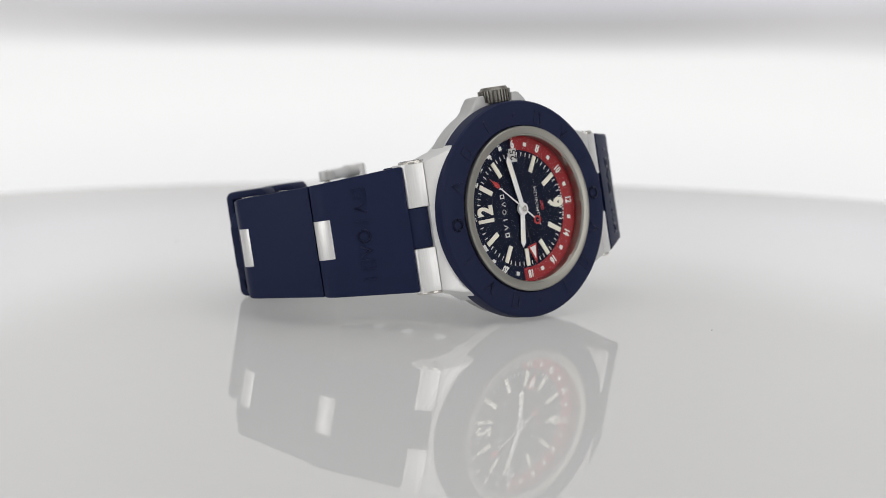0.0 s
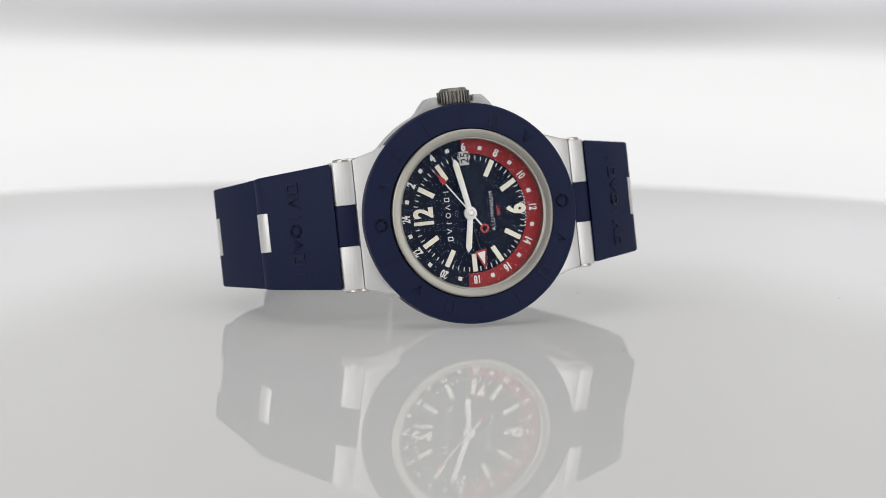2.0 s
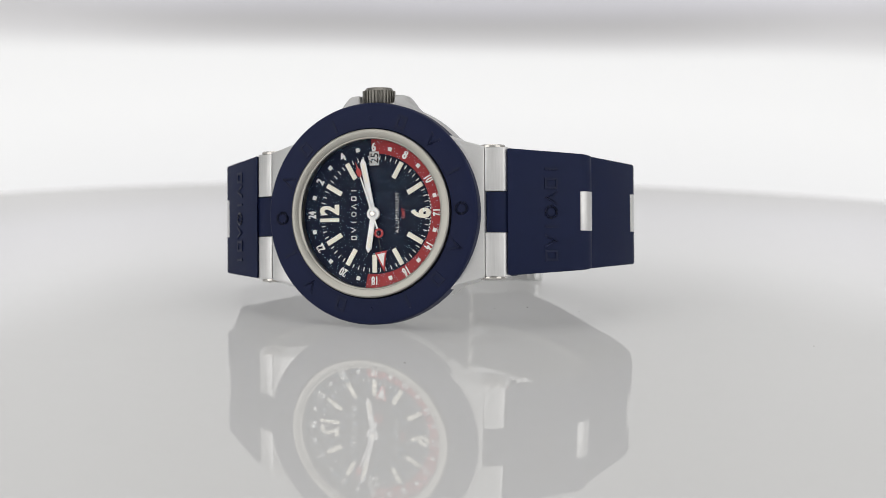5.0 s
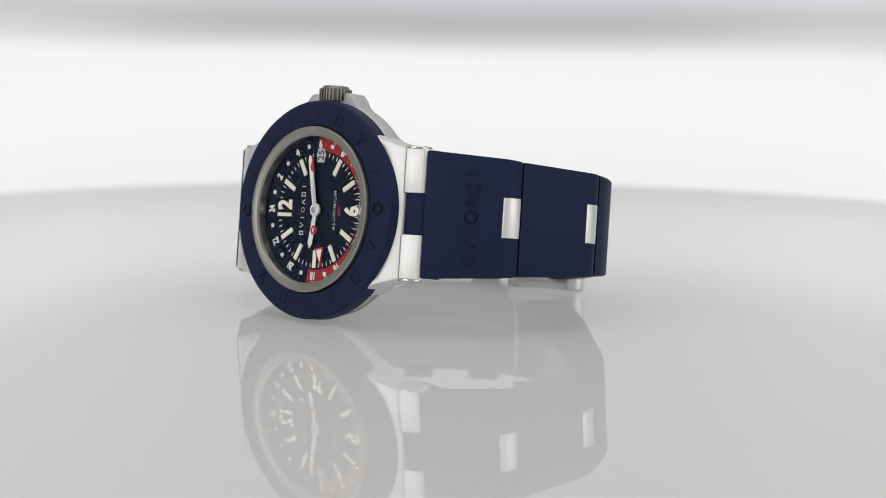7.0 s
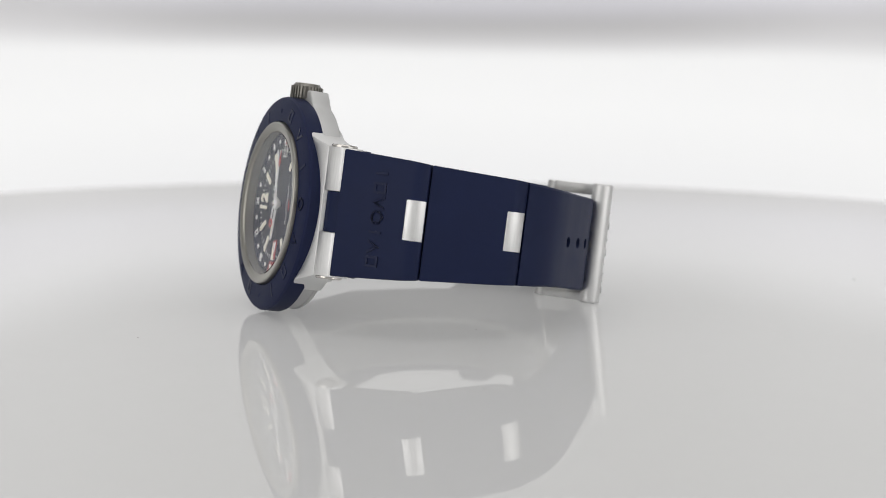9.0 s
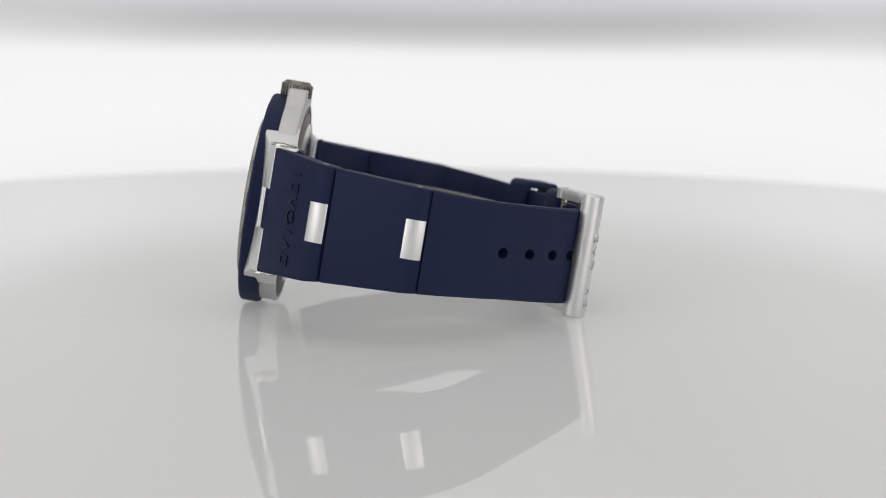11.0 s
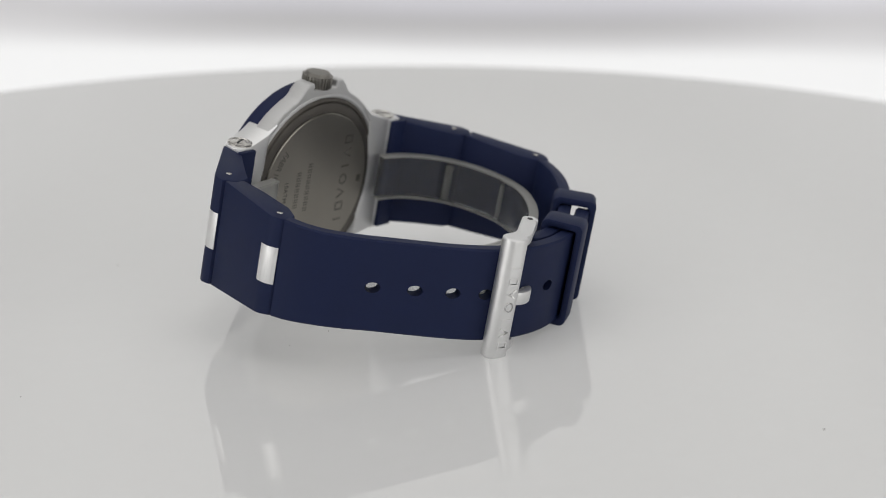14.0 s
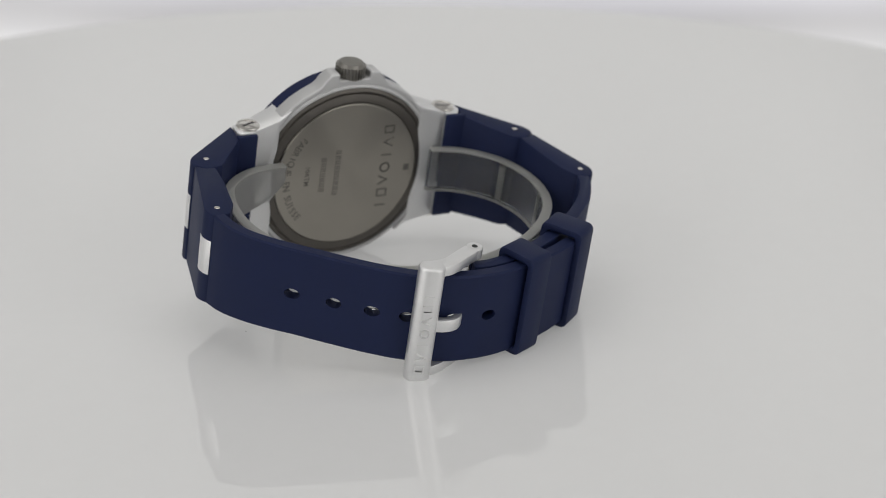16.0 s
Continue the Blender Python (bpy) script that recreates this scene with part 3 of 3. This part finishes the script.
def tail_band(watch):
    """The pierced tail: two skins with oval holes through both."""
    n = 121
    outer = glide(TAIL, n)
    inner = offset_path(outer, -2.5)
    if (Vector(inner[60]) - Vector((0, 30))).length > (Vector(outer[60]) - Vector((0, 30))).length:
        inner = offset_path(outer, 2.5)
    holes = [min(range(n), key=lambda i: (Vector(outer[i]) - Vector(h)).length) for h in HOLES]
    span = 2
    bm = bmesh.new()
    rows = (-1.0, -0.96, "a", "b", 0.96, 1.0)
    zc, hr = -0.25, 1.35

    def height(i, k):
        y = outer[i][1]
        if k == "a":
            return zc - hr - 0.25
        if k == "b":
            return zc + hr + 0.25
        taper = 1.0 if i < 108 else 1.0 - 0.55 * ((i - 108) / 12) ** 2
        return k * half_width(y) * taper + lift(y)

    grids = []
    for d, path in ((0, outer), (1, inner)):
        grid = []
        for i in range(n):
            line = []
            for k in rows:
                p = Vector(path[i])
                q = Vector(inner[i] if d == 0 else outer[i])
                if k in (-1.0, 1.0):
                    p = p.lerp(q, 0.13)
                line.append(bm.verts.new((p.x, p.y, height(i, k))))
            grid.append(line)
        grids.append(grid)
    rims = {}
    for g, path in ((0, outer), (1, inner)):
        grid = grids[g]
        for i in range(n - 1):
            for j in range(5):
                hole = next((h for h in holes if h - span <= i < h + span), None)
                if j == 2 and hole is not None:
                    continue
                bm.faces.new((grid[i][j], grid[i + 1][j], grid[i + 1][j + 1], grid[i][j + 1]))
        for h in holes:
            c = Vector(path[h])
            t = (Vector(path[h + 1]) - Vector(path[h - 1])).normalized()
            ring = []
            for q in range(16):
                a = 2 * math.pi * (q + 0.5) / 16
                ring.append(bm.verts.new((c.x + t.x * 1.45 * math.cos(a), c.y + t.y * 1.45 * math.cos(a), zc + 1.02 * math.sin(a))))
            rims[g, h] = ring
            right, left = [grid[h + span][2], grid[h + span][3]], [grid[h - span][2], grid[h - span][3]]
            topline, low = [grid[i][3] for i in range(h + span, h - span - 1, -1)], [grid[i][2] for i in range(h - span, h + span + 1)]
            bm.faces.new([*topline, *[ring[q] for q in range(5, 1, -1)]])
            bm.faces.new([left[1], left[0], *[ring[q] for q in range(9, 4, -1)]][0:7])
            bm.faces.new([*low, *[ring[q] for q in range(13, 8, -1)]])
            bm.faces.new([right[0], right[1], ring[2], ring[1], ring[0], ring[15], ring[14], ring[13]])
    for h in holes:
        a, b = rims[0, h], rims[1, h]
        for q in range(16):
            bm.faces.new((a[q], a[(q + 1) % 16], b[(q + 1) % 16], b[q]))
    a, b = grids
    for i in range(n - 1):
        bm.faces.new((a[i][0], b[i][0], b[i + 1][0], a[i + 1][0]))
        bm.faces.new((a[i][5], a[i + 1][5], b[i + 1][5], b[i][5]))
    for i in (0, n - 1):
        for j in range(5):
            bm.faces.new((a[i][j], a[i][j + 1], b[i][j + 1], b[i][j]))
    part("strap_tail", bm, RUBBER, watch, "navy blue rubber strap tail with oval holes", at=AT)


def inner_band(watch):
    outer = glide(INNER_BAND, 50)
    inner = offset_path(outer, 2.4)
    if (Vector(inner[25]) - Vector((0, 30))).length > (Vector(outer[25]) - Vector((0, 30))).length:
        inner = offset_path(outer, -2.4)
    bm = prism(outer + list(reversed(inner)), -1, 1, "Z")
    for v in bm.verts:
        v.co.z = v.co.z * half_width(v.co.y) + lift(v.co.y)
    sharp = [e for e in bm.edges if e.calc_face_angle(0) > radians(50)]
    bmesh.ops.bevel(bm, geom=sharp, offset=0.3, segments=2, profile=0.5, affect="EDGES", clamp_overlap=True)
    part("buckle_band", bm, RUBBER, watch, "navy blue rubber strap half that carries the buckle", at=AT)


def keeper(watch, x, y, way, thick, z_mid, tall, width):
    """A rubber loop round both bands: a rounded frame, thick across, extruded along the band."""
    out, hole = rounded(thick, tall, 1.3, 4), rounded(thick - 2.6, tall - 2.8, 0.5, 4)
    bm = bmesh.new()
    rings = []
    for pts in (out, hole):
        for h in (-width / 2, width / 2):
            rings.append([bm.verts.new((h, u, v)) for u, v in pts])
    m = len(out)
    a0, a1, b0, b1 = rings
    for i in range(m):
        j = (i + 1) % m
        bm.faces.new((a0[i], a0[j], a1[j], a1[i]))
        bm.faces.new((b0[i], b1[i], b1[j], b0[j]))
        bm.faces.new((a0[i], b0[i], b0[j], a0[j]))
        bm.faces.new((a1[i], a1[j], b1[j], b1[i]))
    bmesh.ops.recalc_face_normals(bm, faces=bm.faces)
    sharp = [e for e in bm.edges if e.calc_face_angle(0) > radians(60)]
    bmesh.ops.bevel(bm, geom=sharp, offset=0.35, segments=2, profile=0.5, affect="EDGES", clamp_overlap=True)
    turned(bm, math.degrees(math.atan2(way[1], way[0])), axis="Z")
    bmesh.ops.translate(bm, vec=(x, y, z_mid), verts=bm.verts)
    part("keeper_loop", bm, RUBBER, watch, "navy blue rubber strap keeper loop", at=AT)


def make_buckle(watch):
    way = Vector((0.935, -0.355))
    ang = math.degrees(math.atan2(way.y, way.x))
    c = Vector((10.8, 62.2))
    bm = prism(rounded(4.8, 3.9, 1.9, 8), -11.65, 11.6, "Z", 0.45, 3)
    turned(bm, ang, axis="Z")
    bmesh.ops.translate(bm, vec=(c.x, c.y, 0), verts=bm.verts)
    buckle = part("buckle", bm, ALU, watch, "satin aluminium pin buckle", at=AT)
    # raised brand word as plain signs along the bar
    out = Vector((-way.y, way.x))
    for i in range(7):
        bm = sign(i, 1.9, 1.9 * SIGN_WIDE[i], 0.28, -0.24, 0.4)
        for v in bm.verts:
            if v.co.y < 0:
                v.co.y += 0.1 * abs(v.co.z)
        place = c + out * 1.95
        part("raised_sign", placed(bm, (0, 0, 1), (way.x, way.y, 0), (out.x, out.y, 0), (place.x, place.y, 6.1 - 2.49 * (6 - i))), ALU, buckle)
    # curved arms to the hinge
    line = glide(((10.8, 61.6), (7.1, 61.3), (3.6, 59.5), (-0.3, 57.4)), 14)
    for low, high in ((9.3, 11.35), (-11.4, -9.3)):
        o, i = offset_path(line, 1.45), offset_path(line, -1.45)
        bm = prism(i[:-1] + list(reversed(o[:-1])), low, high, "Z", 0.25)
        part("arm", bm, ALU, buckle, "curved aluminium buckle arm")
        part("arm_eye", lathe([(0.001, low), (1.4, low), (1.55, low + 0.15), (1.55, high - 0.15), (1.4, high), (0.001, high)], 28, "Z", (-0.3, 57.4, 0)), ALU, buckle)
        # dark discs laid on the eye as the shade of the pin hole
        for z in (high, low):
            part("hole_shade", lathe([(0.001, z - 0.05), (0.55, z - 0.05), (0.55, z + 0.04), (0.001, z + 0.04)], 16, "Z", (-0.3, 57.4, 0)), RECESS_SHADE, buckle)
    part("hinge_pin", lathe([(0.001, -9), (0.6, -9), (0.6, 10.6), (0.001, 10.6)], 16, "Z", (-0.3, 57.4, 0)), STEEL, buckle)
    tongue = glide(((-0.3, 57.8), (2.4, 60.2), (4.7, 62.9), (7.0, 63.4), (9.2, 62.7)), 18)
    o, i = offset_path(tongue, 0.75), offset_path(tongue, -0.75)
    part("prong", prism(i + list(reversed(o)), -1.75, 0.75, "Z", 0.3), ALU, buckle, "satin aluminium buckle prong")


def make_watch():
    watch = new("wristwatch")
    tagged(watch, "navy rubber wristwatch with red-blue dial, on its side", "wristwatch")
    watch_case(watch)
    watch_back(watch)
    watch_bezel(watch)
    watch_dial(watch)
    second = watch_hands(watch)
    for s in (1, -1):
        strap_side(s, watch)
    tail_band(watch)
    inner_band(watch)
    keeper(watch, -10.6, 58.7, (0.92, 0.39), 8.0, 0.0, 20.3, 5.8)
    keeper(watch, -23.5, 52.0, (0.82, 0.57), 8.4, 0.1, 20.5, 5.8)
    make_buckle(watch)
    return watch, second


def make_collar():
    """The clear plastic display collar inside the strap: an open hoop with two upright ridges."""
    collar = new("display_collar")
    tagged(collar, "clear plastic C-shaped display collar inside the strap loop", "display collar")
    line = glide(((15.0, 8.2), (23.0, 9.4), (29.5, 14.5), (32.3, 23.0), (32.0, 32.0), (27.5, 41.5), (17.0, 50.0), (4.0, 53.6), (-9.0, 52.0), (-21.0, 46.0), (-30.0, 36.5), (-32.8, 26.0), (-30.4, 16.4), (-24.0, 10.2), (-17.5, 8.2)), 90)
    inner = offset_path(line, 1.9)
    if (Vector(inner[45]) - Vector((0, 30))).length > (Vector(line[45]) - Vector((0, 30))).length:
        inner = offset_path(line, -1.9)

    def band(first, last, mat, name, label=""):
        """A stretch of the hoop; the free end is rounded off from below."""
        bm = prism(line[first:last] + list(reversed(inner[first:last])), -1, 1, "Z")
        for v in bm.verts:
            low = -3.9
            if v.co.x > 12 and v.co.y < 15:
                near = min(max((26.0 - v.co.x) / 11.5, 0.0), 1.0)
                low = -3.9 + 7.2 * (1 - math.sqrt(max(0.0, 1 - near * near)))
            v.co.z = 4.6 if v.co.z > 0 else low
        sharp = [e for e in bm.edges if e.calc_face_angle(0) > radians(50)]
        bmesh.ops.bevel(bm, geom=sharp, offset=0.3, segments=2, profile=0.5, affect="EDGES", clamp_overlap=True)
        part(name, bm, mat, collar, label, at=AT)

    band(0, 11, LIT_END, "end_tab", "rounded free end of the collar, lit look put into its milky colour")
    band(10, 90, CLEAR, "hoop")
    for low, high, first in ((4.6, 5.0, 0), (-4.3, -3.9, 16)):
        part("edge", prism(line[first:] + list(reversed(inner[first:])), low, high, "Z", 0.12), FROST, collar, "frosted plastic edge, whitened for the light scattered in it", at=AT)
    for x, y, a in ((-30.0, 17.2, 57), (-31.6, 30.0, 98)):
        bm = block(-0.45, 0.45, -0.7, 0.7, -3.6, 3.6, 0.2)
        turned(bm, a, axis="Z")
        bmesh.ops.translate(bm, vec=(x, y, 0), verts=bm.verts)
        part("ridge", bm, FROST, collar, "frosted upright ridge", at=AT)
    return collar


def make_specks():
    """A few dust specks that lie on the disc."""
    rng = random.Random(7)
    made = []
    for x, y, r in ((20.7, -59.9, 0.2), (24.0, -0.5, 0.15), (34.4, -1.0, 0.13), (82.1, -20.4, 0.14), (9.9, 95.5, 0.24), (18.6, -4.2, 0.1)):
        bm = bmesh.new()
        bmesh.ops.create_icosphere(bm, subdivisions=1, radius=r)
        for v in bm.verts:
            v.co = Vector((v.co.x * rng.uniform(0.7, 1.6), v.co.y * rng.uniform(0.6, 1.1), v.co.z * 0.35))
        low = min(v.co.z for v in bm.verts)
        bmesh.ops.translate(bm, vec=(0, 0, -low), verts=bm.verts)
        ob = part("dust_speck", bm, DUST)
        tagged(ob, "tiny grey dust speck lying on the white disc", "dust", group="dust on the disc")
        made.append((ob, Matrix.Translation((x * MM, y * MM, 0))))
    return made


studio_room()
backdrop = make_backdrop()
turntable = make_turntable()
watch, seconds_hand = make_watch()
collar = make_collar()
specks = make_specks()


def motions():
    """The disc and all on it turn; the seconds hand sweeps; the backdrop swings with the arm."""
    even = [float(t) for t in range(17)]
    walk(turntable, [(t, turn(t)) for t in even])
    walk(watch, [(t, turn(t) @ WATCH_REST) for t in even])
    walk(collar, [(t, turn(t) @ WATCH_REST) for t in even])
    for ob, place in specks:
        walk(ob, [(t, turn(t) @ place) for t in even])
    hub = Matrix.Translation(Vector(AT_DIAL) * MM)
    walk(seconds_hand, [(t, hub @ Matrix.Rotation(radians(-(180 - 41.0 - 6.0 * t)), 4, "Y")) for t in even])
    walk(backdrop, [(t, arm(t)) for t in ARM_TIMES])


motions()
